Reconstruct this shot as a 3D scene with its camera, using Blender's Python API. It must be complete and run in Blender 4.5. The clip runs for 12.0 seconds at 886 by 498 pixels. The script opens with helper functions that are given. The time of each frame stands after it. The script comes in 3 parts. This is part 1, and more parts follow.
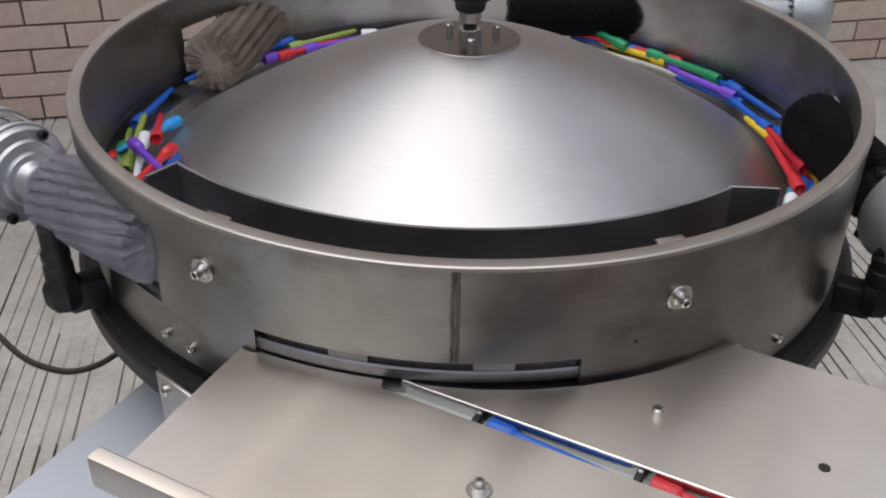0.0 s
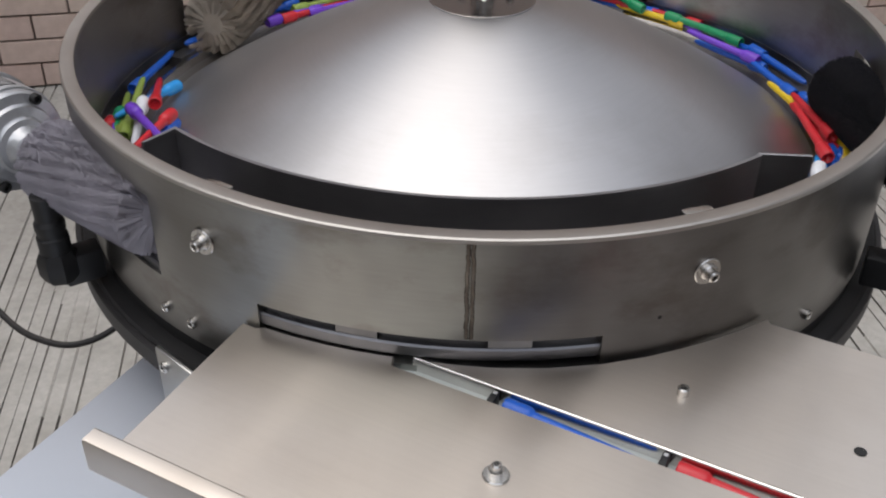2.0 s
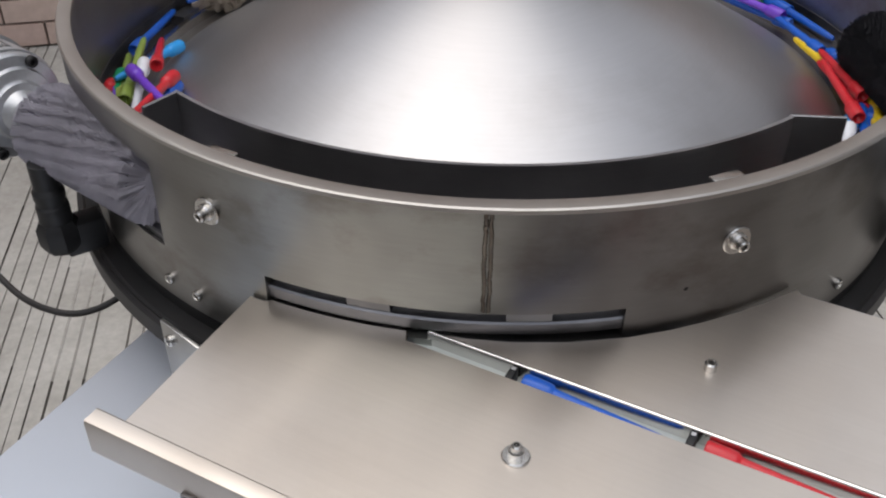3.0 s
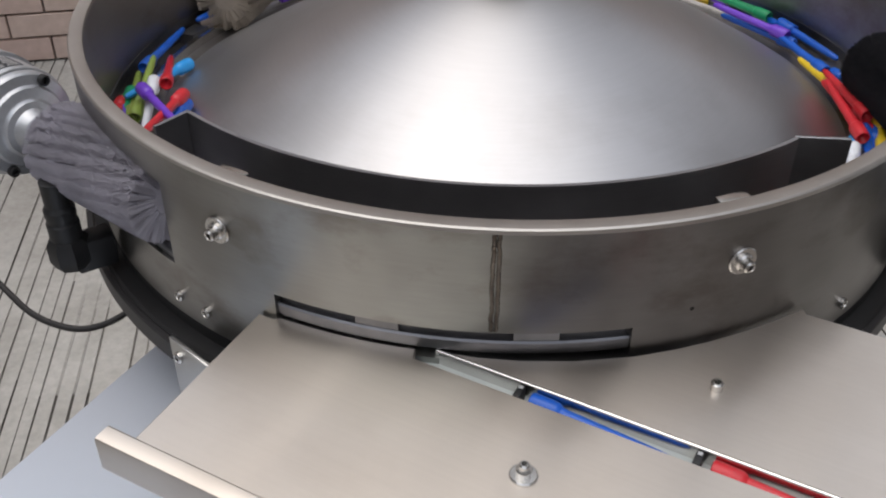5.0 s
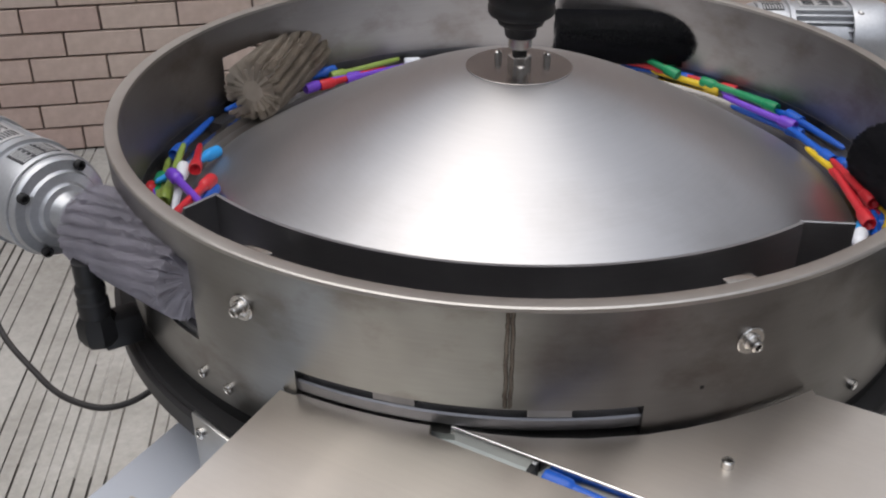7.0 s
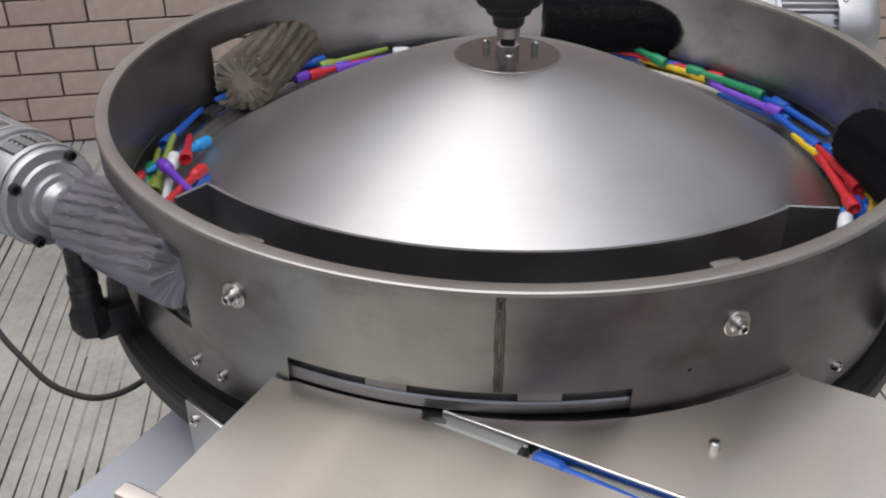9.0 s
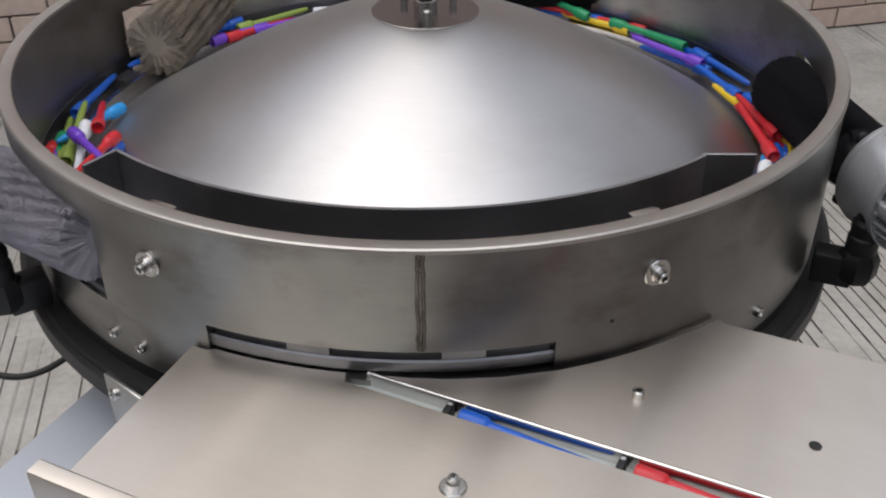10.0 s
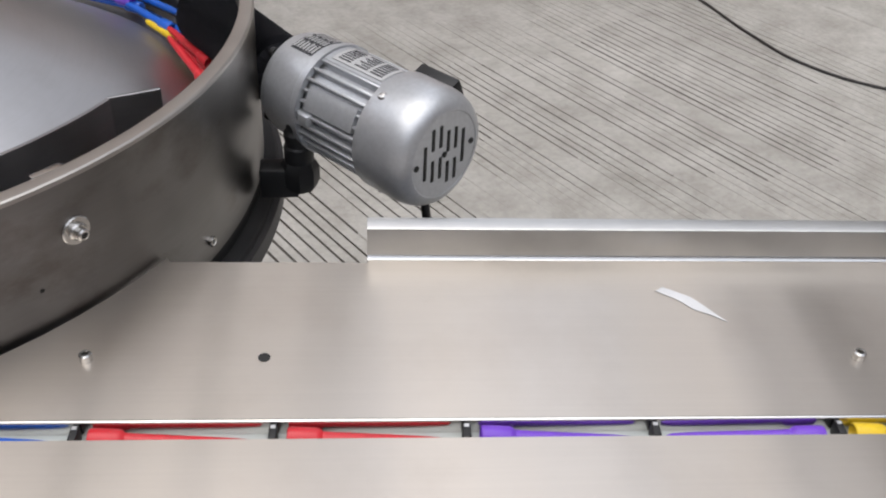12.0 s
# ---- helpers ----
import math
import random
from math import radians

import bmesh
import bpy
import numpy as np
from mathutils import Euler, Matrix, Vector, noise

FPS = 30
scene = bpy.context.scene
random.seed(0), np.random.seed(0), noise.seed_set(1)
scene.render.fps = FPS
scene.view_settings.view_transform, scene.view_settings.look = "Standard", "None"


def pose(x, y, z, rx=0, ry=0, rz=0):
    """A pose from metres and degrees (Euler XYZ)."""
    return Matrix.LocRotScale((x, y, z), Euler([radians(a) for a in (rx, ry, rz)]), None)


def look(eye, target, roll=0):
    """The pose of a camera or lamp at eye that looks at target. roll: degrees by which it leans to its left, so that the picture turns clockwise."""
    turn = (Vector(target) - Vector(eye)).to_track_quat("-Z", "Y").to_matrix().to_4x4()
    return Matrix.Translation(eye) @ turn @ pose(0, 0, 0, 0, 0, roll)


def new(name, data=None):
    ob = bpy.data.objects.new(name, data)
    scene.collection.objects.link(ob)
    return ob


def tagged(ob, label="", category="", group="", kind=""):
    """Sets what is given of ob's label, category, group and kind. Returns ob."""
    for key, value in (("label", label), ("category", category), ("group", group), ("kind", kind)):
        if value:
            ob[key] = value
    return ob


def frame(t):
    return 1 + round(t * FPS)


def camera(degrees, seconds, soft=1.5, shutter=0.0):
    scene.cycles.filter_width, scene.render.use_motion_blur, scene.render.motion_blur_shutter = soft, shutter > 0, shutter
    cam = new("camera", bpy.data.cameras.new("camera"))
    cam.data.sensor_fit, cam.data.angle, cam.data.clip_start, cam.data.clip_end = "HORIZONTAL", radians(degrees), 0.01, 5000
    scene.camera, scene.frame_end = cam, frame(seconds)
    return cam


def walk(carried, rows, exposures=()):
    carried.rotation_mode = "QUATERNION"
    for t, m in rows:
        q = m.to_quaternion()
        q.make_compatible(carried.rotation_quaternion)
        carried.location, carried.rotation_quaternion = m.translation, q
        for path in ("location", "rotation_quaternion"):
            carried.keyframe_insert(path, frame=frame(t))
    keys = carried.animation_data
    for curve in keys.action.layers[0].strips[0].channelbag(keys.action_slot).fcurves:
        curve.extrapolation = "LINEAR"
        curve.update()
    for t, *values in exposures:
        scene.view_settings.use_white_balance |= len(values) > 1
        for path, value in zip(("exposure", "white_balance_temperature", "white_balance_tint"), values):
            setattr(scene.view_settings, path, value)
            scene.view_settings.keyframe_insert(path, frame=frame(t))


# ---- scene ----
# camera and its walk: t, x, y, z, rx, ry, rz
cam = camera(48.71, 12.0, soft=2.1)
ROWS = [
    (0.0, -0.0022, -0.7768, 1.1851, 57.309, -0.860, 1.777),
    (0.5, -0.0052, -0.7763, 1.1854, 57.030, -1.023, 1.745),
    (1.0, -0.0062, -0.7762, 1.1839, 57.064, -1.121, 1.904),
    (1.5, -0.0049, -0.7674, 1.1809, 56.843, -1.025, 1.869),
    (2.0, -0.0081, -0.7496, 1.1681, 55.531, -0.796, 2.045),
    (2.5, -0.0091, -0.7303, 1.1613, 53.769, -0.327, 2.128),
    (3.0, -0.0128, -0.7247, 1.1587, 53.045, -0.293, 2.291),
    (5.0, -0.0158, -0.7266, 1.1641, 53.824, -0.360, 2.532),
    (5.5, -0.0166, -0.7330, 1.1662, 56.012, 0.074, 3.378),
    (6.0, -0.0122, -0.7382, 1.1706, 57.704, 0.257, 3.799),
    (6.5, -0.0113, -0.7397, 1.1699, 58.610, 0.372, 3.874),
    (7.0, -0.0130, -0.7461, 1.1704, 59.044, -0.040, 3.675),
    (9.0, -0.0132, -0.7528, 1.1713, 58.524, 0.001, 2.924),
    (9.5, -0.0101, -0.7517, 1.1700, 58.045, 0.077, 2.638),
    (10.0, -0.0001, -0.7475, 1.1636, 56.485, -0.056, -1.052),
    (10.5, 0.0082, -0.7443, 1.1634, 54.597, -1.034, -6.492),
    (11.0, 0.0327, -0.7395, 1.1619, 53.319, -1.116, -12.947),
    (11.5, 0.0559, -0.7499, 1.1618, 52.910, -1.357, -19.584),
    (12.0, 0.0853, -0.7644, 1.1648, 53.334, -2.488, -28.708),
]
walk(cam, [(t, pose(x, y, z, rx, ry, rz)) for t, x, y, z, rx, ry, rz in ROWS],
     [(0.0, 0.0), (5.5, 0.0), (6.5, 0.08), (9.5, 0.05), (10.5, -0.04), (11.0, -0.10), (11.5, -0.12), (12.0, 0.30)])

# ---- world and light ----
world = bpy.data.worlds.new("sky")
scene.world = world
world.use_nodes = True
wn = world.node_tree
wn.nodes.clear()
sky = wn.nodes.new("ShaderNodeTexSky")
sky.sky_type = "NISHITA"
sky.sun_disc = False
sky.sun_elevation, sky.sun_rotation = radians(77), radians(302)
sky.air_density, sky.dust_density, sky.ozone_density = 1.0, 6.0, 1.0
# cloud cover: an even pale veil over the clear sky
veil = wn.nodes.new("ShaderNodeMix")
veil.data_type = "RGBA"
veil.inputs["Factor"].default_value = 0.75
veil.inputs[7].default_value = (6.9, 7.2, 7.9, 1)
bg = wn.nodes.new("ShaderNodeBackground")
bg.inputs["Strength"].default_value = 0.145
wo = wn.nodes.new("ShaderNodeOutputWorld")
wn.links.new(sky.outputs[0], veil.inputs[6])
wn.links.new(veil.outputs[2], bg.inputs[0])
wn.links.new(bg.outputs[0], wo.inputs[0])
sun = new("sun", bpy.data.lights.new("sun", "SUN"))
sun.data.energy, sun.data.angle, sun.data.color = 1.15, radians(66), (1.0, 0.97, 0.93)
sun.matrix_world = look((-0.8, -0.5, 4.9), (0, 0, 0.8))


# ---- materials ----
def mat(name):
    m = bpy.data.materials.new(name)
    m.use_nodes = True
    return m, m.node_tree.nodes, m.node_tree.links, m.node_tree.nodes["Principled BSDF"]


def ramp(n, l, src, stops):
    r = n.new("ShaderNodeValToRGB")
    e = r.color_ramp.elements
    while len(e) < len(stops):
        e.new(0.5)
    for k, (p, c) in zip(e, stops):
        k.position, k.color = p, (*c, 1)
    l.new(src, r.inputs[0])
    return r.outputs[0]


def noise_tex(n, l, scale, detail=4, stretch=None, coord="Object", rough=0.55):
    tc = n.new("ShaderNodeTexCoord")
    mp = n.new("ShaderNodeMapping")
    mp.inputs["Scale"].default_value = stretch or (1, 1, 1)
    t = n.new("ShaderNodeTexNoise")
    t.inputs["Scale"].default_value, t.inputs["Detail"].default_value, t.inputs["Roughness"].default_value = scale, detail, rough
    l.new(tc.outputs[coord], mp.inputs[0])
    l.new(mp.outputs[0], t.inputs["Vector"])
    return t.outputs["Fac"]


def bump(n, l, b, src, strength, dist):
    k = n.new("ShaderNodeBump")
    k.inputs["Strength"].default_value, k.inputs["Distance"].default_value = strength, dist
    l.new(src, k.inputs["Height"])
    l.new(k.outputs[0], b.inputs["Normal"])


def mixc(n, l, f, a, b):
    m = n.new("ShaderNodeMix")
    m.data_type = "RGBA"
    m.blend_type = "MULTIPLY"
    m.inputs["Factor"].default_value = f
    l.new(a, m.inputs[6])
    l.new(b, m.inputs[7])
    return m.outputs[2]


def steel(name, lo, hi, rough, aniso=0.0, tangent="Z", grain=(1, 1, 1), gscale=60, blot=6.0, spread=0.12, fine_bump=0.05, low=0.95, bands=None, stains=0.0, side_shade=False):
    """Brushed stainless steel: blotches, brush grain, uneven gloss."""
    m, n, l, b = mat(name)
    big = noise_tex(n, l, blot, 3)
    fine = noise_tex(n, l, gscale, 3, grain)
    c1 = ramp(n, l, big, [(0.3, lo), (0.7, hi)])
    c2 = ramp(n, l, fine, [(0.3, (low, low, low)), (0.7, (1, 1, 1))])
    c3 = mixc(n, l, 1.0, c1, c2)
    if stains:
        st = noise_tex(n, l, 11, 7, (1, 1, 1.6), "Object", 0.62)
        c3 = mixc(n, l, stains, c3, ramp(n, l, st, [(0.34, (0.50, 0.42, 0.36)), (0.50, (1, 1, 1))]))
    if side_shade:
        # tone step at the weld; light left and shaded right put into the colour
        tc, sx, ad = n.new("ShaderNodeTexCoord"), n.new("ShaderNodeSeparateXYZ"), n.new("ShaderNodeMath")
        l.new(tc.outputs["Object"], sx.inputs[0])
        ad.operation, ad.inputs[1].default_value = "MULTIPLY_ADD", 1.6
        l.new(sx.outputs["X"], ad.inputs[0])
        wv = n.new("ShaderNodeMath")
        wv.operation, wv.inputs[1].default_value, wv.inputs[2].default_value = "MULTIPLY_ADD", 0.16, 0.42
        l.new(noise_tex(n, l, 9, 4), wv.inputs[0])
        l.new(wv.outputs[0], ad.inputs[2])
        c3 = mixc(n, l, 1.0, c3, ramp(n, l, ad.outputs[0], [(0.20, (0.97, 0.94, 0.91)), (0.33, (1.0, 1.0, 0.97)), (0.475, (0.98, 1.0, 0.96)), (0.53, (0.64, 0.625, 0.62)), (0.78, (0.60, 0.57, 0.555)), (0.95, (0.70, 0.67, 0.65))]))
    l.new(c3, b.inputs["Base Color"])
    b.inputs["Metallic"].default_value = 1.0
    rr = n.new("ShaderNodeMapRange")
    rr.inputs["To Min"].default_value, rr.inputs["To Max"].default_value = rough - spread, rough + spread
    l.new(noise_tex(n, l, 1.0, 2, bands) if bands else big, rr.inputs["Value"])
    if bands:
        rr.inputs["From Min"].default_value, rr.inputs["From Max"].default_value = 0.3, 0.7
    l.new(rr.outputs[0], b.inputs["Roughness"])
    b.inputs["Anisotropic"].default_value = aniso
    if aniso and tangent == "Z":
        # turned grain: scratches run round the axis
        t = n.new("ShaderNodeTangent")
        t.direction_type, t.axis = "RADIAL", "Z"
        l.new(t.outputs[0], b.inputs["Tangent"])
        b.inputs["Anisotropic Rotation"].default_value = 0.25
    elif aniso:
        # straight grain along the sheet's own x axis
        cv = n.new("ShaderNodeCombineXYZ")
        cv.inputs[1].default_value = 1.0
        vt = n.new("ShaderNodeVectorTransform")
        vt.vector_type, vt.convert_from, vt.convert_to = "VECTOR", "OBJECT", "WORLD"
        l.new(cv.outputs[0], vt.inputs[0])
        l.new(vt.outputs[0], b.inputs["Tangent"])
    bump(n, l, b, fine, fine_bump, 0.0004)
    return m


def plain(name, col, rough=0.5, metal=0.0, vary=0.2, scale=40, bumps=0.15, dist=0.001):
    m, n, l, b = mat(name)
    f = noise_tex(n, l, scale, 4)
    lo = tuple(c * (1 - vary) for c in col)
    hi = tuple(min(1, c * (1 + vary)) for c in col)
    l.new(ramp(n, l, f, [(0.3, lo), (0.7, hi)]), b.inputs["Base Color"])
    b.inputs["Roughness"].default_value, b.inputs["Metallic"].default_value = rough, metal
    bump(n, l, b, f, bumps, dist)
    return m


M_DOME = steel("dome_steel", (0.46, 0.453, 0.457), (0.51, 0.503, 0.507), 0.41, 0.42, "Z", (1, 1, 30), 30, 6, 0.05, 0.02, 0.97, stains=0.12)
M_BOWL = steel("bowl_steel", (0.20, 0.193, 0.186), (0.475, 0.48, 0.475), 0.37, 0.2, "Z", (1, 1, 12), 40, 7, 0.10, stains=0.6, side_shade=True)
M_BOWL_IN = steel("bowl_inner_steel", (0.28, 0.262, 0.255), (0.42, 0.405, 0.40), 0.38, 0.2, "Z", (1, 1, 12), 40, 6, 0.07, stains=0.5)
M_RIM = steel("rim_steel", (0.46, 0.43, 0.40), (0.58, 0.55, 0.515), 0.42, 0, "Z", (1, 1, 8), 50, 8, 0.06)
M_DISC = steel("disc_steel", (0.27, 0.255, 0.252), (0.33, 0.315, 0.31), 0.24, 0, "Z", (1, 1, 1), 30, 6, 0.04)
M_PLATE = steel("plate_steel", (0.595, 0.535, 0.472), (0.66, 0.602, 0.54), 0.37, 0.38, "X", (0.6, 40, 1), 12, 4, 0.09, 0.015, 0.97, (14, 1.2, 1), 0.10)
M_POLISH = steel("polished_fold", (0.66, 0.64, 0.62), (0.74, 0.72, 0.70), 0.16, 0, "Z", (1, 1, 1), 60, 12, 0.04)
M_LIP = steel("lip_steel", (0.55, 0.545, 0.53), (0.62, 0.615, 0.60), 0.36, 0, "Z", (1, 1, 1), 60, 12, 0.04)
M_BRIGHT = steel("bright_steel", (0.62, 0.60, 0.57), (0.74, 0.72, 0.69), 0.22, 0, "Z", (1, 1, 1), 90, 30, 0.06)
M_DARKSTEEL = steel("dark_steel", (0.26, 0.25, 0.25), (0.38, 0.36, 0.355), 0.36, 0, "Z", (1, 1, 6), 60, 10, 0.08)
M_GUARD = steel("guard_steel", (0.29, 0.285, 0.295), (0.42, 0.41, 0.42), 0.42, 0, "Z", (1, 1, 6), 60, 12, 0.08)
M_TABLE = plain("table_paint", (0.60, 0.645, 0.72), 0.35, 0.25, 0.04, 6, 0.05)
M_BANDSTEEL = steel("band_steel", (0.19, 0.19, 0.205), (0.30, 0.30, 0.315), 0.38, 0, "Z", (1, 1, 1), 90, 20, 0.08)
M_PUSHER = steel("pusher_steel", (0.20, 0.20, 0.21), (0.30, 0.30, 0.31), 0.4, 0, "Z", (1, 1, 1), 90, 30, 0.06)
# dark groove floors: the shade inside the grooves as a colour
M_GROOVE_SHADE = plain("groove_shade", (0.10, 0.092, 0.083), 0.95)
M_BLACK = plain("black_plastic", (0.009, 0.009, 0.010), 0.5)
M_BLACKMETAL = plain("black_paint", (0.010, 0.0095, 0.010), 0.62)
M_BAND = plain("grey_band", (0.034, 0.032, 0.033), 0.5, 0.2, 0.15, 30)
M_CAST = plain("silver_paint_cast", (0.50, 0.51, 0.53), 0.34, 0.6, 0.06, 300, 0.25, 0.0006)
# dark fill standing in for the shade inside holes, slots and sockets
M_SOCKET = plain("hole_shade", (0.01, 0.01, 0.01), 0.6)
M_NAMEPLATE = plain("nameplate_metal", (0.62, 0.62, 0.62), 0.35, 0.6, 0.05)
M_INK = plain("nameplate_ink", (0.03, 0.03, 0.035), 0.6)
M_CABLE = plain("cable_rubber", (0.02, 0.018, 0.018), 0.55)
M_WELD = steel("weld_steel", (0.12, 0.10, 0.085), (0.24, 0.22, 0.195), 0.40, 0, "Z", (1, 1, 4), 150, 60, 0.1)
M_TRACK = plain("frosted_track", (0.46, 0.49, 0.475), 0.35, 0, 0.06)
M_PALE_PATCH = plain("pale_patch", (0.62, 0.62, 0.63), 0.5, 0, 0.1)
TEE_COLOURS = dict(red=(0.55, 0.02, 0.03), blue=(0.01, 0.10, 0.50), sky=(0.02, 0.30, 0.72), violet=(0.16, 0.05, 0.52),
                   yellow=(0.72, 0.50, 0.02), green=(0.01, 0.26, 0.10), olive=(0.24, 0.33, 0.06), white=(0.72, 0.74, 0.78))
M_TEE = {k: plain("tee_" + k, c, 0.34, 0, 0.08, 120, 0.1, 0.0004) for k, c in TEE_COLOURS.items()}


def concrete():
    m, n, l, b = mat("concrete")
    a = noise_tex(n, l, 1.3, 5)
    c = noise_tex(n, l, 60, 5, None, "Object", 0.7)
    d = noise_tex(n, l, 9, 6)
    col = ramp(n, l, a, [(0.3, (0.39, 0.375, 0.347)), (0.7, (0.545, 0.53, 0.497))])
    col = mixc(n, l, 1.0, col, ramp(n, l, c, [(0.3, (0.78, 0.78, 0.78)), (0.65, (1, 1, 1))]))
    col = mixc(n, l, 0.8, col, ramp(n, l, d, [(0.32, (0.70, 0.69, 0.67)), (0.6, (1, 1, 1))]))
    l.new(col, b.inputs["Base Color"])
    b.inputs["Roughness"].default_value = 0.75
    bump(n, l, b, c, 0.4, 0.003)
    return m


def brick_mat():
    m, n, l, b = mat("brick_tile")
    oi = n.new("ShaderNodeObjectInfo")
    f = noise_tex(n, l, 40, 5)
    c1 = ramp(n, l, oi.outputs["Random"], [(0.0, (0.62, 0.465, 0.41)), (0.5, (0.69, 0.56, 0.485)), (1.0, (0.66, 0.57, 0.51))])
    c2 = ramp(n, l, f, [(0.3, (0.84, 0.82, 0.80)), (0.7, (1, 1, 1))])
    l.new(mixc(n, l, 1.0, c1, c2), b.inputs["Base Color"])
    b.inputs["Roughness"].default_value = 0.6
    bump(n, l, b, f, 0.3, 0.002)
    return m


def brick_rest_mat():
    m, n, l, b = mat("brick_tile_rest")
    g = n.new("ShaderNodeNewGeometry")
    l.new(ramp(n, l, g.outputs["Random Per Island"], [(0.0, (0.62, 0.465, 0.41)), (0.5, (0.69, 0.56, 0.485)), (1.0, (0.66, 0.57, 0.51))]), b.inputs["Base Color"])
    b.inputs["Roughness"].default_value = 0.6
    return m


M_CONCRETE, M_BRICK, M_BRICK_REST = concrete(), brick_mat(), brick_rest_mat()
M_MORTAR = plain("dark_mortar", (0.17, 0.135, 0.118), 0.9)
M_RENDERWALL = plain("grey_render", (0.30, 0.29, 0.28), 0.85, 0, 0.1, 3)
M_RENDERPALE = plain("pale_render", (0.58, 0.555, 0.52), 0.85, 0, 0.1, 3)
M_BRISTLE = plain("grey_bristle", (0.40, 0.38, 0.425), 0.45, 0, 0.2, 30, 0.05)
M_BRISTLE_PALE = plain("tan_bristle", (0.34, 0.29, 0.235), 0.6, 0, 0.25, 30, 0.05)
M_BRISTLE_BLACK = plain("black_bristle", (0.012, 0.012, 0.016), 0.5, 0, 0.3, 200)


# ---- mesh helpers ----
def obj(name, bm, material, parent=None, label="", smooth=30):
    me = bpy.data.meshes.new(name)
    bm.normal_update()
    if smooth:
        for f in bm.faces:
            f.smooth = True
        for e in bm.edges:
            if len(e.link_faces) == 2 and e.calc_face_angle(0) > radians(smooth):
                e.smooth = False
    bm.to_mesh(me)
    bm.free()
    if material:
        me.materials.append(material)
    ob = new(name, me)
    if parent:
        ob.parent = parent
    if label:
        ob["label"] = label
    return ob


def part(name, bm, material, parent, label="", smooth=30):
    return obj(name, bm, material, parent, label, smooth)


def thing(name, label, category, m=None, group="", kind=""):
    e = new(name)
    e.empty_display_size = 0.05
    if m:
        e.matrix_world = m
    return tagged(e, label, category, group, kind)


def lathe(profile, n=64, a0=0.0, a1=360.0, bm=None, m=None, closed=False):
    """Turn a profile of (r, z) about the z axis."""
    bm = bm or bmesh.new()
    m = m or Matrix()
    full = abs(a1 - a0) >= 359.99
    cols = n if full else n + 1
    rings = []
    for i in range(cols):
        a = radians(a0 + (a1 - a0) * i / n)
        rings.append([bm.verts.new(m @ Vector((r * math.cos(a), r * math.sin(a), z))) for r, z in profile])
    k = len(profile)
    for i in range(n):
        A, B = rings[i], rings[(i + 1) % cols]
        for j in range(k if closed else k - 1):
            q = (A[j], B[j], B[(j + 1) % k], A[(j + 1) % k])
            bm.faces.new(q)
    if not full and closed:
        bm.faces.new(rings[0][::-1])
        bm.faces.new(rings[-1])
    bmesh.ops.remove_doubles(bm, verts=bm.verts, dist=1e-7)
    bmesh.ops.recalc_face_normals(bm, faces=bm.faces)
    return bm


def box(sx, sy, sz, m=None, bevel=0.0, seg=2, bm=None):
    """A box with rounded edges, centred on m."""
    own = bmesh.new()
    bmesh.ops.create_cube(own, size=1.0, matrix=Matrix.Diagonal((sx, sy, sz, 1)))
    if bevel:
        bmesh.ops.bevel(own, geom=own.edges[:], offset=bevel, segments=seg, affect="EDGES", profile=0.5)
    if m:
        own.transform(m)
    if bm is None:
        return own
    return join(bm, own)


def join(bm, other):
    me = bpy.data.meshes.new("tmp")
    other.to_mesh(me)
    other.free()
    bm.from_mesh(me)
    bpy.data.meshes.remove(me)
    return bm


def along(p, q):
    """A frame at p whose z axis runs to q."""
    p, q = Vector(p), Vector(q)
    return Matrix.Translation(p) @ (q - p).to_track_quat("Z", "Y").to_matrix().to_4x4()


def prism(points, z0, z1, bevel=0.0, seg=2):
    """An upright slab with the outline points (x, y)."""
    bm = bmesh.new()
    lo = [bm.verts.new((x, y, z0)) for x, y in points]
    hi = [bm.verts.new((x, y, z1)) for x, y in points]
    n = len(points)
    bm.faces.new(hi)
    bm.faces.new(lo[::-1])
    for i in range(n):
        bm.faces.new((lo[i], lo[(i + 1) % n], hi[(i + 1) % n], hi[i]))
    bmesh.ops.recalc_face_normals(bm, faces=bm.faces)
    if bevel:
        es = [e for e in bm.edges if abs(e.verts[0].co.z - z1) < 1e-6 and abs(e.verts[1].co.z - z1) < 1e-6]
        bmesh.ops.bevel(bm, geom=es, offset=bevel, segments=seg, affect="EDGES", profile=0.5)
    return bm


def tube(points, radius, n=10):
    """A round cable through the points, smoothed."""
    c = bpy.data.curves.new("cable", "CURVE")
    c.dimensions, c.bevel_depth, c.bevel_resolution = "3D", radius, 3
    s = c.splines.new("BEZIER")
    s.bezier_points.add(len(points) - 1)
    for b, p in zip(s.bezier_points, points):
        b.co, b.handle_left_type, b.handle_right_type = p, "AUTO", "AUTO"
    c.resolution_u, c.use_fill_caps = n, True
    return c


def hexagon(r, z0, z1):
    return prism([(r * math.cos(radians(60 * k)), r * math.sin(radians(60 * k))) for k in range(6)], z0, z1, r * 0.08, 1)


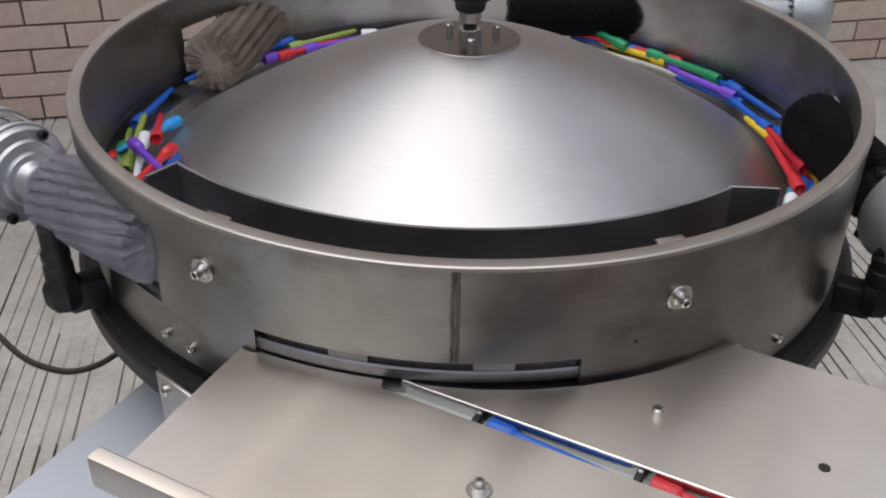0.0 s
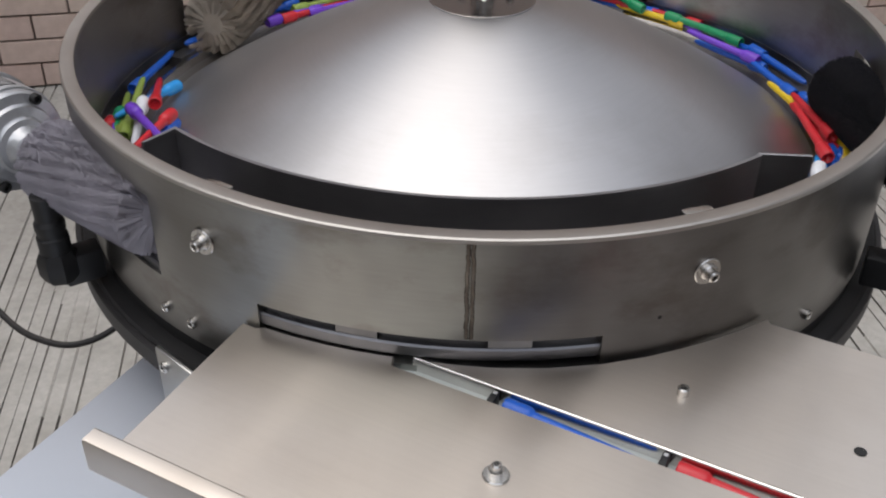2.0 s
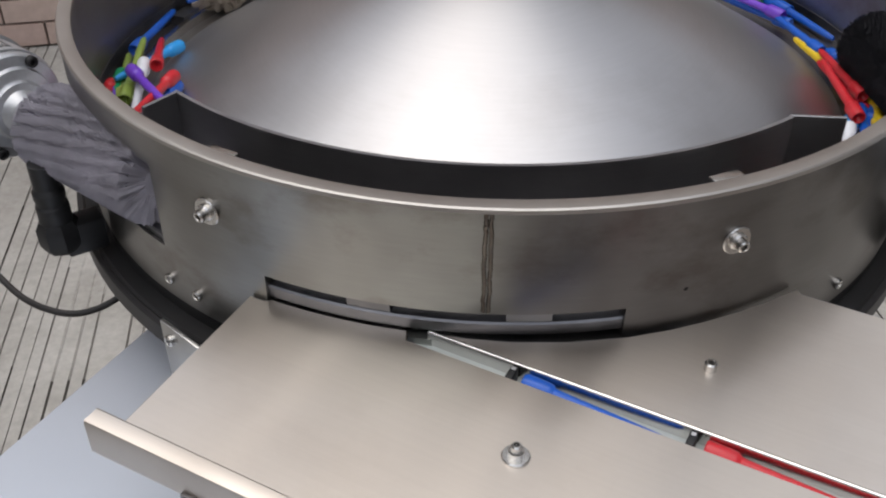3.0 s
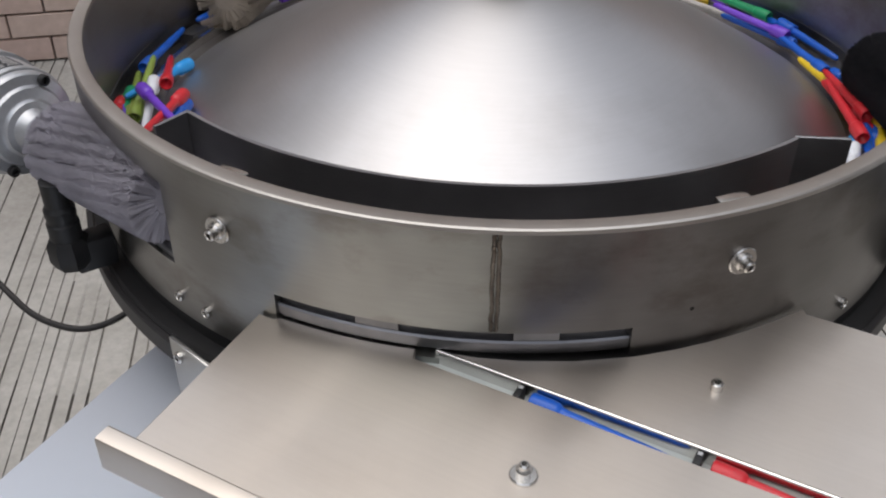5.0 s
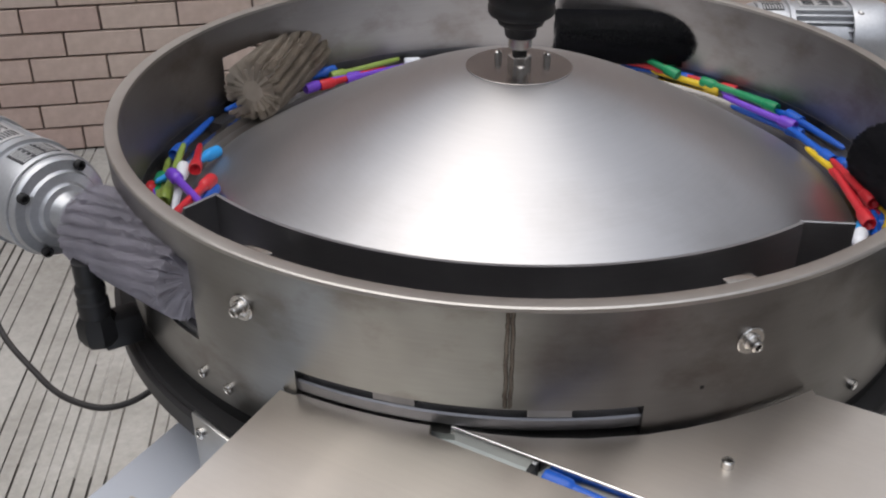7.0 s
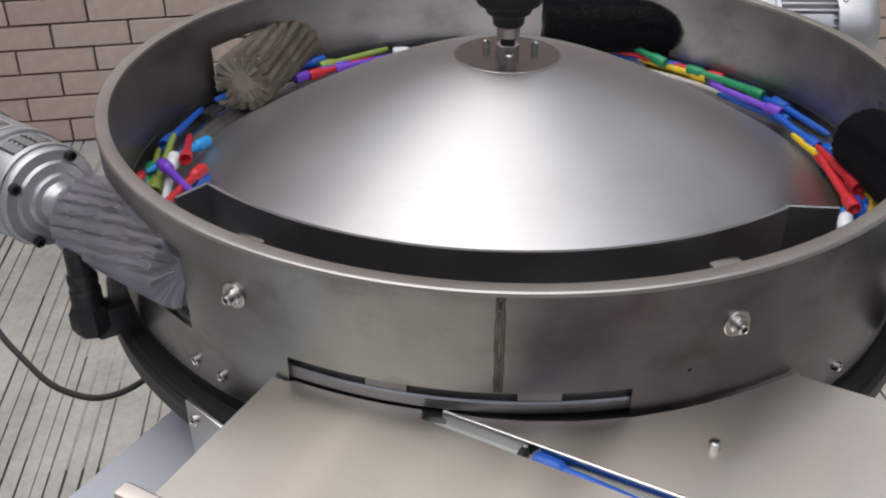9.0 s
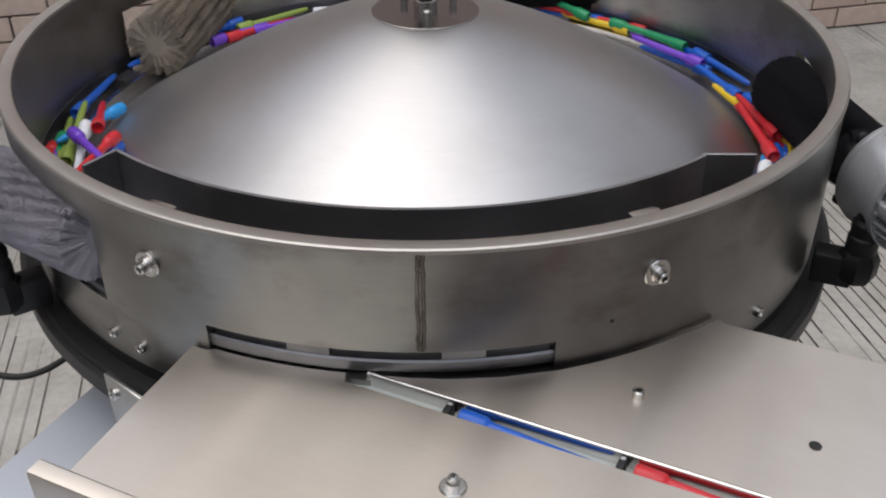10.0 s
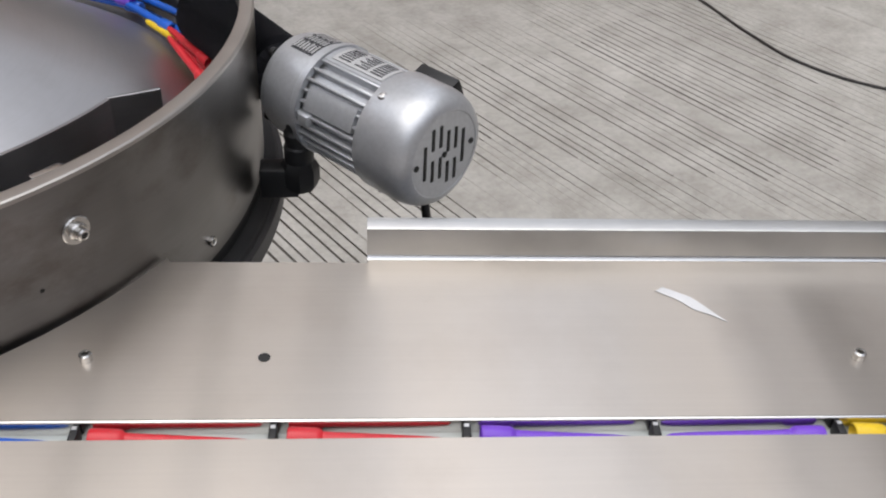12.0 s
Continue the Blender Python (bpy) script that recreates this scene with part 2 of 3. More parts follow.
def socket_screw(parent, m, r=0.0045, h=0.006, washer=0.0, spacer=0.0, bright=None):
    """A socket-head screw whose head points along m's z axis, with washer and spacer where it has them."""
    bright = bright or M_BRIGHT
    z = 0.0
    if washer:
        w = part("washer", lathe([(0.003, 0), (washer, 0), (washer, 0.0012), (washer - 0.0006, 0.0018), (0.003, 0.0018)], 40, closed=True), bright, parent)
        w.matrix_local = m
        z = 0.0018
    if spacer:
        s = part("spacer", lathe([(0.003, z), (r * 1.45, z), (r * 1.45, z + spacer - 0.001), (r * 1.2, z + spacer), (0.003, z + spacer)], 32, closed=True), bright, parent)
        s.matrix_local = m
        z += spacer
    head = part("screw_head", lathe([(0, z), (r, z), (r, z + h - 0.0008), (r - 0.0008, z + h), (r * 0.56, z + h), (r * 0.5, z + h - 0.0004), (r * 0.5, z + h * 0.45), (0, z + h * 0.45)], 32), bright, parent)
    head.matrix_local = m
    sock = part("hex_socket", hexagon(r * 0.5, z + h * 0.45, z + h * 0.5), M_SOCKET, head, "dark hexagon socket")
    return head


# plate frame: u along the track, v across it, away from the walker
PT = radians(-25.8)
UX, UY = math.cos(PT), math.sin(PT)
ZP = 0.793


def uv(u, v):
    return (u * UX - v * UY, u * UY + v * UX)


PLATE_M = Matrix.Rotation(PT, 4, "Z")

# ---- ground ----
def ground():
    """One concrete sheet: brushed grooves near the machine, flat out to the horizon."""
    rng = random.Random(4)
    A = radians(99.5)
    ax, ay = math.cos(A), math.sin(A)          # along the grooves
    cx, cy = ay, -ax                           # across them
    xs, g = [-60.0, -12.0, -4.0], -3.2
    groove = []
    run = rng.randint(9, 16)
    while g < 4.6:
        w = rng.uniform(0.0036, 0.0056) * (1.0 if g < 0.9 else 0.7)
        xs += [g, g + w * 0.3, g + w * 0.7, g + w]
        groove.append(len(xs) - 3)
        groove.append(len(xs) - 2)
        g += rng.uniform(0.022, 0.029)
        run -= 1
        if run == 0:
            g += rng.uniform(0.02, 0.045)
            run = rng.randint(6, 14)
    xs += [5.4, 12.0, 60.0]
    ys = [-60, -12, -4] + [-1.0 + 0.045 * i for i in range(104)] + [6, 12, 60]
    deep = set(groove)
    verts, faces = [], []
    for i, x in enumerate(xs):
        wob = rng.uniform(-0.002, 0.002)
        for y in ys:
            z = 0.0
            if i in deep and -1.0 < y < 3.65:
                fade = noise.noise((x * 1.1, y * 0.9, 3.0)) + (0.5 if x < 1.1 else 0.13)
                z = -0.0045 * max(0.0, min(1.0, fade * 3.2))
            s = wob * math.sin(y * 3 + i) if 2 < i < len(xs) - 3 else 0
            verts.append((cx * (x + s) + ax * y, cy * (x + s) + ay * y, z))
    k = len(ys)
    for i in range(len(xs) - 1):
        for j in range(k - 1):
            a = i * k + j
            faces.append((a, a + k, a + k + 1, a + 1))
    me = bpy.data.meshes.new("ground")
    me.from_pydata(verts, [], faces)
    me.update()
    if me.polygons[0].normal.z < 0:
        me.flip_normals()
    me.materials.append(M_CONCRETE)
    me.materials.append(M_GROOVE_SHADE)
    # deep groove faces take the dark colour that stands in for shade
    for p in me.polygons:
        if sum(me.vertices[v].co.z for v in p.vertices) < -0.008:
            p.material_index = 1
    return tagged(new("ground", me), "pale grey concrete yard with brushed parallel grooves", "ground", kind="structure")


ground()

# ---- bowl ----
R_OUT, R_IN, Z_RIM, Z_WALL = 0.320, 0.3105, 0.877, 0.757
# brush openings: azimuth of the straight edge, width in degrees, bottom and top
OPENINGS = [(231.0, 34, 0.797, 0.856), (154.5, 17, 0.785, 0.846), (79.0, 24, 0.785, 0.848), (4.0, 25, 0.790, 0.852)]
SLOT = (246.0, 283.2, 0.789, 0.8105)


def bowl_wall():
    """The sheet-steel ring with its brush openings and the outlet slot cut right through."""
    azs = sorted({round(a * 0.75, 3) for a in range(480)} | {231.0, 154.5, 79.0, 4.0, 246.0, 283.2})
    zs = sorted({round(Z_WALL + 0.0025 * i, 4) for i in range(49)} | {0.797, 0.856, 0.846, 0.785, 0.848, 0.790, 0.852, 0.789, 0.8105})

    def gone(a, z):
        if SLOT[0] < a < SLOT[1] and SLOT[2] < z < SLOT[3]:
            return True
        for edge, width, z0, z1 in OPENINGS:
            d = (edge - a) % 360
            if d < width and z0 < z < z1:
                r = (z1 - z0) * 0.5
                back = (width - d) * math.pi / 180 * R_OUT
                if back < r and math.hypot(r - back, z - (z0 + z1) / 2) > r:
                    continue
                return True
        return False

    na, nz = len(azs), len(zs)
    keep = [[not gone(((azs[i] + (azs[(i + 1) % na] if i + 1 < na else 360)) / 2), (zs[j] + zs[j + 1]) / 2) for j in range(nz - 1)] for i in range(na)]
    verts, faces = [], []
    for r in (R_OUT, R_IN):
        for a in azs:
            for z in zs:
                verts.append((r * math.cos(radians(a)), r * math.sin(radians(a)), z))
    off = na * nz

    def vid(i, j, s):
        return s * off + (i % na) * nz + j

    for i in range(na):
        for j in range(nz - 1):
            if not keep[i][j]:
                continue
            faces.append((vid(i, j, 0), vid(i + 1, j, 0), vid(i + 1, j + 1, 0), vid(i, j + 1, 0)))
            faces.append((vid(i, j + 1, 1), vid(i + 1, j + 1, 1), vid(i + 1, j, 1), vid(i, j, 1)))
            if not keep[(i + 1) % na][j]:
                faces.append((vid(i + 1, j, 0), vid(i + 1, j, 1), vid(i + 1, j + 1, 1), vid(i + 1, j + 1, 0)))
            if not keep[i - 1][j]:
                faces.append((vid(i, j, 1), vid(i, j, 0), vid(i, j + 1, 0), vid(i, j + 1, 1)))
            if j == 0 or not keep[i][j - 1]:
                faces.append((vid(i, j, 1), vid(i + 1, j, 1), vid(i + 1, j, 0), vid(i, j, 0)))
            if j == nz - 2 or not keep[i][j + 1]:
                faces.append((vid(i, j + 1, 0), vid(i + 1, j + 1, 0), vid(i + 1, j + 1, 1), vid(i, j + 1, 1)))
    bm = bmesh.new()
    vs = [bm.verts.new(v) for v in verts]
    for f in faces:
        bm.faces.new([vs[k] for k in f])
    bmesh.ops.delete(bm, geom=[v for v in bm.verts if not v.link_faces], context="VERTS")
    for f in bm.faces:
        c = f.calc_center_median()
        f.material_index = 1 if math.hypot(c.x, c.y) < R_IN + 0.0005 else 0
    return bm


def on_wall(az, z, r=R_OUT):
    """A frame on the wall's outer face whose z axis points outwards."""
    a = radians(az)
    p = Vector((r * math.cos(a), r * math.sin(a), z))
    return along(p, p + Vector((math.cos(a), math.sin(a), 0)))


def feeder_bowl():
    t = thing("feeder_bowl", "round brushed stainless steel feeder bowl with welded seam", "feeder bowl")
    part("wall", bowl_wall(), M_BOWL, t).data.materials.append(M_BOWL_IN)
    part("rim", lathe([(R_IN - 0.0004, Z_RIM), (R_IN - 0.0002, Z_RIM + 0.0026), (R_IN + 0.0006, Z_RIM + 0.003), (R_OUT - 0.0008, Z_RIM + 0.003),
                       (R_OUT + 0.0002, Z_RIM + 0.0022), (R_OUT + 0.0006, Z_RIM)], 240, closed=True), M_RIM, t, "ground bright top edge")
    # weld seam: a wavy raised bead
    rng = random.Random(2)
    bm = bmesh.new()
    for s in (-1, 1):
        rows = []
        for i in range(60):
            z = 0.812 + (Z_RIM - 0.812) * i / 59
            c = 269.24 + s * 0.30 + 0.16 * noise.noise((z * 90, s * 0.4, 1.0)) + rng.uniform(-0.05, 0.05)
            rows.append([bm.verts.new(((R_OUT + h) * math.cos(radians(c + d)), (R_OUT + h) * math.sin(radians(c + d)), z))
                         for d, h in ((-0.27, -0.0004), (-0.11, 0.0006 + rng.uniform(0, 0.0005)), (0.11, 0.0006 + rng.uniform(0, 0.0005)), (0.27, -0.0004))])
        for a, b in zip(rows, rows[1:]):
            for j in range(3):
                bm.faces.new((a[j], a[j + 1], b[j + 1], b[j]))
    part("weld_seam", bm, M_WELD, t, "dark heat-tinted weld bead")
    socket_screw(t, on_wall(239.6, 0.8432), 0.0037, 0.0045, 0.0088, 0.0022)
    socket_screw(t, on_wall(294.0, 0.8452), 0.0037, 0.0045, 0.0088, 0.0022)
    for az, z in ((231.0, 0.7718), (235.7, 0.7716), (312.8, 0.7722)):
        socket_screw(t, on_wall(az, z), 0.0036, 0.003)
    part("rivet_hole", lathe([(0, 0.0003), (0.0014, 0.0003)], 12), M_SOCKET, t).matrix_local = on_wall(289.3, 0.818)
    return t


feeder_bowl()


def outlet_insert():
    """The open pocket of sheet steel inside the front of the bowl."""
    t = thing("outlet_guard", "dark curved sheet steel pocket inside the front of the bowl", "guard", pose(-0.003, 0.001, 0))
    a0, a1, ri, ro = 227.6, 308.6, 0.2780, R_IN - 0.0040
    part("curved_wall", lathe([(ri, 0.79), (ri + 0.0025, 0.79), (ri + 0.0025, 0.880), (ri, 0.880)], 90, a0, a1, closed=True), M_GUARD, t)
    for (xa, ya), (xb, yb), o in (((-0.1880, -0.2048), (-0.2035, -0.2262), -1), ((0.1735, -0.2175), (0.2058, -0.2186), 1)):
        d = Vector((xb - xa, yb - ya)).normalized()
        nx, ny = -d.y * 0.0022 * o, d.x * 0.0022 * o
        part("end_plate", prism([(xa, ya), (xb, yb), (xb + nx, yb + ny), (xa + nx, ya + ny)], 0.79, 0.8802, 0.0004, 1), M_GUARD, t)
    part("floor_plate", lathe([(ri, 0.812), (ro, 0.812), (ro, 0.8145), (ri, 0.8145)], 60, a0, a1, closed=True), M_GUARD, t)
    for az in (240.0, 295.0):
        A = radians(az)
        b = part("mounting_block", box(0.020, 0.012, 0.012, pose(0.3035 * math.cos(A), 0.3035 * math.sin(A), 0.8675, 0, 0, az + 90), 0.0015), M_BRIGHT, t, "small machined steel block")
    return t


outlet_insert()


def dome():
    t = thing("cone_dome", "large brushed stainless steel dome with a bolted centre disc", "dome")
    prof = [(0.0, 0.8945)]
    for i in range(1, 41):
        r = 0.284 * i / 40
        prof.append((r, 0.8945 - 0.1145 * (max(0.0, r - 0.042) / 0.242) ** 1.28))
    prof += [(0.2845, 0.776), (0.282, 0.776)]
    part("shell", lathe(prof, 200), M_DOME, t)
    part("centre_disc", lathe([(0, 0.8953), (0.0420, 0.8952), (0.0425, 0.8949), (0.0425, 0.892)], 96), M_DISC, t, "flat round clamping disc")
    part("hex_nut", hexagon(0.0095, 0.8955, 0.9040), M_BRIGHT, t)
    part("stud", lathe([(0, 0.90), (0.0058, 0.90), (0.0058, 0.922), (0, 0.922)], 24), M_BLACKMETAL, t)
    part("collar", lathe([(0, 0.9095), (0.0085, 0.9095), (0.0092, 0.9103), (0.0092, 0.9195), (0, 0.9195)], 32), M_BRIGHT, t, "bright zinc collar")
    for a in (25, 148, 268):
        socket_screw(t, pose(0.002 + 0.0222 * math.cos(radians(a)), 0.0222 * math.sin(radians(a)), 0.8955), 0.0031, 0.0072)
    prof = [(0, 0.919), (0.0112, 0.919), (0.0122, 0.920), (0.0130, 0.926), (0.0138, 0.9275), (0.0175, 0.9295), (0.0185, 0.9315), (0.0188, 0.934), (0.0205, 0.9355),
            (0.0248, 0.937), (0.0260, 0.939), (0.0262, 0.943), (0.0252, 0.946), (0.0270, 0.950), (0.0285, 0.955), (0.0275, 0.961), (0.021, 0.965), (0, 0.966)]
    part("star_knob", lathe(prof, 48), M_BLACK, t, "black plastic hand knob")
    return t


dome()


def carrier_ring():
    """The turning ring round the dome, with its row of pushers and pockets."""
    t = thing("carrier_ring", "grey steel carrier ring with evenly spaced pushers under the bowl edge", "ring")
    part("track_floor", lathe([(0.270, 0.780), (0.3095, 0.780), (0.3095, 0.785), (0.270, 0.785)], 160, closed=True), M_DARKSTEEL, t)
    part("outer_band", lathe([(0.3100, 0.7942), (0.3178, 0.7942), (0.3178, 0.8010), (0.3168, 0.8022), (0.3100, 0.8022)], 200, closed=True), M_BANDSTEEL, t, "bright narrow steel band")
    part("inner_band", lathe([(0.286, 0.785), (0.291, 0.785), (0.291, 0.793), (0.286, 0.793)], 200, closed=True), M_BRIGHT, t)
    for k in range(22):
        az = 257.3 + 16.36 * k
        part("pusher", lathe([(0.292, 0.8024), (0.3165, 0.8024), (0.3165, 0.8095), (0.292, 0.8095)] if 240 < az % 360 < 290 else [(0.292, 0.785), (0.306, 0.785), (0.306, 0.795), (0.292, 0.795)], 6, az - 2.3, az + 2.3, closed=True), M_PUSHER, t)
    return t


carrier_ring()


def base_drum():
    t = thing("drive_drum", "black round drive housing under the steel bowl", "drive housing")
    part("flange", lathe([(0.20, 0.716), (0.328, 0.716), (0.331, 0.719), (0.331, 0.743), (0.329, 0.745), (0.3185, 0.745), (0.3185, 0.757), (0.20, 0.757)], 160, closed=True), M_BLACKMETAL, t)
    part("side_band", lathe([(0.328, 0.7260), (0.3345, 0.7260), (0.3352, 0.7270), (0.3352, 0.7412), (0.3345, 0.7420), (0.328, 0.7420)], 160, closed=True), M_BAND, t, "dark grey steel band")
    part("body", lathe([(0.0, 0.0), (0.22, 0.0), (0.22, 0.716), (0.0, 0.716)], 64), M_BLACKMETAL, t)
    return t


base_drum()


# ---- discharge plates ----
def arc_points(r, a0, a1, n=40):
    return [(r * math.cos(radians(a0 + (a1 - a0) * i / n)), r * math.sin(radians(a0 + (a1 - a0) * i / n))) for i in range(n + 1)]


U_END = 1.15
V_FAR, V_NEAR, V_BACK, V_FRONT = -0.300, -0.3115, -0.1665, -0.447
V_LIP = -0.1625
TH = 0.004


def profile_bar(section, u0, u1, v, z):
    """A bar along the track with the cross-section (v, z)."""
    bm = bmesh.new()
    a = [bm.verts.new((u0, v + y, z + h)) for y, h in section]
    b = [bm.verts.new((u1, v + y, z + h)) for y, h in section]
    n = len(section)
    for i in range(n):
        bm.faces.new((a[i], a[(i + 1) % n], b[(i + 1) % n], b[i]))
    bm.faces.new(a[::-1])
    bm.faces.new(b)
    bmesh.ops.recalc_face_normals(bm, faces=bm.faces)
    return bm


def plate_part(name, pts, z0, z1, parent, label=""):
    """A sheet in the plate's own frame, so that its grain runs along the track."""
    bm = prism(pts, z0, z1, 0.0007, 1)
    bm.transform(PLATE_M.inverted())
    return part(name, bm, M_PLATE, parent, label, 0)


def discharge():
    t = thing("discharge_table", "brushed stainless steel discharge table split by a narrow feed track", "table", PLATE_M)
    front = arc_points(0.3215, 244.0, 245.8, 4) + arc_points(0.3188, 246.4, 261.5, 8) + [uv(0.098, V_NEAR), uv(U_END, V_NEAR), uv(U_END, V_FRONT), uv(0.004, V_FRONT)]
    plate_part("front_plate", front, ZP - TH, ZP, t)
    rim_gap = ((264.8, 0.3192), (268.0, 0.3208), (272.0, 0.3222), (277.5, 0.3234), (283.5, 0.3240), (288.0, 0.3236), (292.0, 0.3232), (296.0, 0.3230), (300.0, 0.3230), (304.0, 0.3232))
    back = [uv(U_END, V_FAR), uv(0.1090, V_FAR)] + [(r * math.cos(radians(a)), r * math.sin(radians(a))) for a, r in rim_gap] + [uv(0.2826, V_BACK), uv(0.403, V_BACK), uv(0.403, V_LIP + 0.002), uv(U_END, V_LIP + 0.002)]
    plate_part("back_plate", back, ZP - TH, ZP, t)
    # raised lips
    section = [(0.0, 0.0), (0.0, 0.0205), (0.0006, 0.0217), (0.0018, 0.0223), (0.0122, 0.0223), (0.0122, 0.0198), (0.0025, 0.0198), (0.0025, 0.0)]
    part("back_lip", profile_bar(section, 0.403, U_END, V_LIP, ZP + 0.0002), M_LIP, t, "folded steel lip")
    part("bend", profile_bar([(-0.0022, 0.0), (-0.0012, 0.0009), (-0.0003, 0.0024), (0.0002, 0.0024), (0.0002, 0.0)], 0.403, U_END, V_LIP, ZP + 0.0002), M_POLISH, t, "bright fold line")
    section = [(0.0110, 0.0), (0.0110, 0.0112), (0.0052, 0.0112), (0.0052, -0.008), (0.0030, -0.008), (0.0030, 0.0118), (0.0035, 0.0130), (0.0045, 0.0135), (0.0122, 0.0135), (0.0130, 0.0130), (0.0133, 0.0122), (0.0133, 0.0)]
    part("front_lip", profile_bar(section, -0.003, U_END, V_FRONT - 0.0055, ZP + 0.0002), M_PLATE, t, "folded steel lip")
    # turned-down edge of the far plate along the track and the track's bed
    part("track_edge", box(U_END - 0.105, 0.0026, 0.014, pose(0.105 + (U_END - 0.105) / 2, V_FAR + 0.0002, ZP - 0.0062), 0.0014, 4), M_POLISH, t, "bright polished edge")
    part("track_bed", box(U_END - 0.098, 0.020, 0.004, pose(0.098 + (U_END - 0.098) / 2, -0.306, ZP - 0.0105), 0.0006), M_TRACK, t, "pale translucent track strip")
    part("skirt", box(U_END - 0.055, 0.004, 0.115, pose(0.055 + (U_END - 0.055) / 2, V_FRONT - 0.003, 0.731), 0.001), M_DARKSTEEL, t)
    for k in range(-1, 6):
        u = 0.0885 + 0.0985 * k
        part("track_pusher", box(0.0042, 0.0098, 0.010, pose(u + 0.17, -0.3066, ZP - 0.0050), 0.0008), M_BLACK, t, "small black plastic pusher")
        part("pusher_mark", box(0.0026, 0.0022, 0.0006, pose(u + 0.17, -0.3040, ZP + 0.0002), 0.0002, 1), M_NAMEPLATE, t, "small pale mark")
    inv = PLATE_M.inverted()
    socket_screw(t, inv @ pose(0.1168, -0.3392, ZP), 0.0035, 0.0052)
    socket_screw(t, inv @ pose(0.5038, -0.5262, ZP), 0.0036, 0.0052)
    socket_screw(t, inv @ pose(0.0116, -0.4050, ZP), 0.0028, 0.0030, 0.0072, 0.0042)
    part("screw_hole", lathe([(0, 0.0003), (0.0034, 0.0003)], 24), M_SOCKET, t, "flat dark disc for an open screw hole").matrix_local = inv @ pose(0.203, -0.379, ZP)
    # corner bracket down to the lower table
    part("corner_bracket", box(0.041, 0.003, 0.078, inv @ pose(-0.1885, -0.285, 0.7185, 0, 0, -40), 0.0008), M_LIP, t, "small folded steel bracket")
    socket_screw(t, inv @ (pose(-0.1968, -0.278, 0.7465, 0, 0, -40) @ pose(0, -0.0015, 0, 90, 0, 0)), 0.004, 0.003)
    return t


discharge()


def lower_table():
    t = thing("base_cabinet", "blue-grey sheet steel base cabinet on the floor", "cabinet", PLATE_M)
    part("top_sheet", box(1.2, 0.62, 0.004, pose(-0.138 + 0.6, -0.20 - 0.31, 0.678), 0.001), M_TABLE, t)
    part("body", box(1.16, 0.58, 0.674, pose(-0.118 + 0.58, -0.22 - 0.29, 0.338), 0.004), M_TABLE, t)
    return t


lower_table()


# ---- motors and brushes ----
MOTOR_R = 0.0405


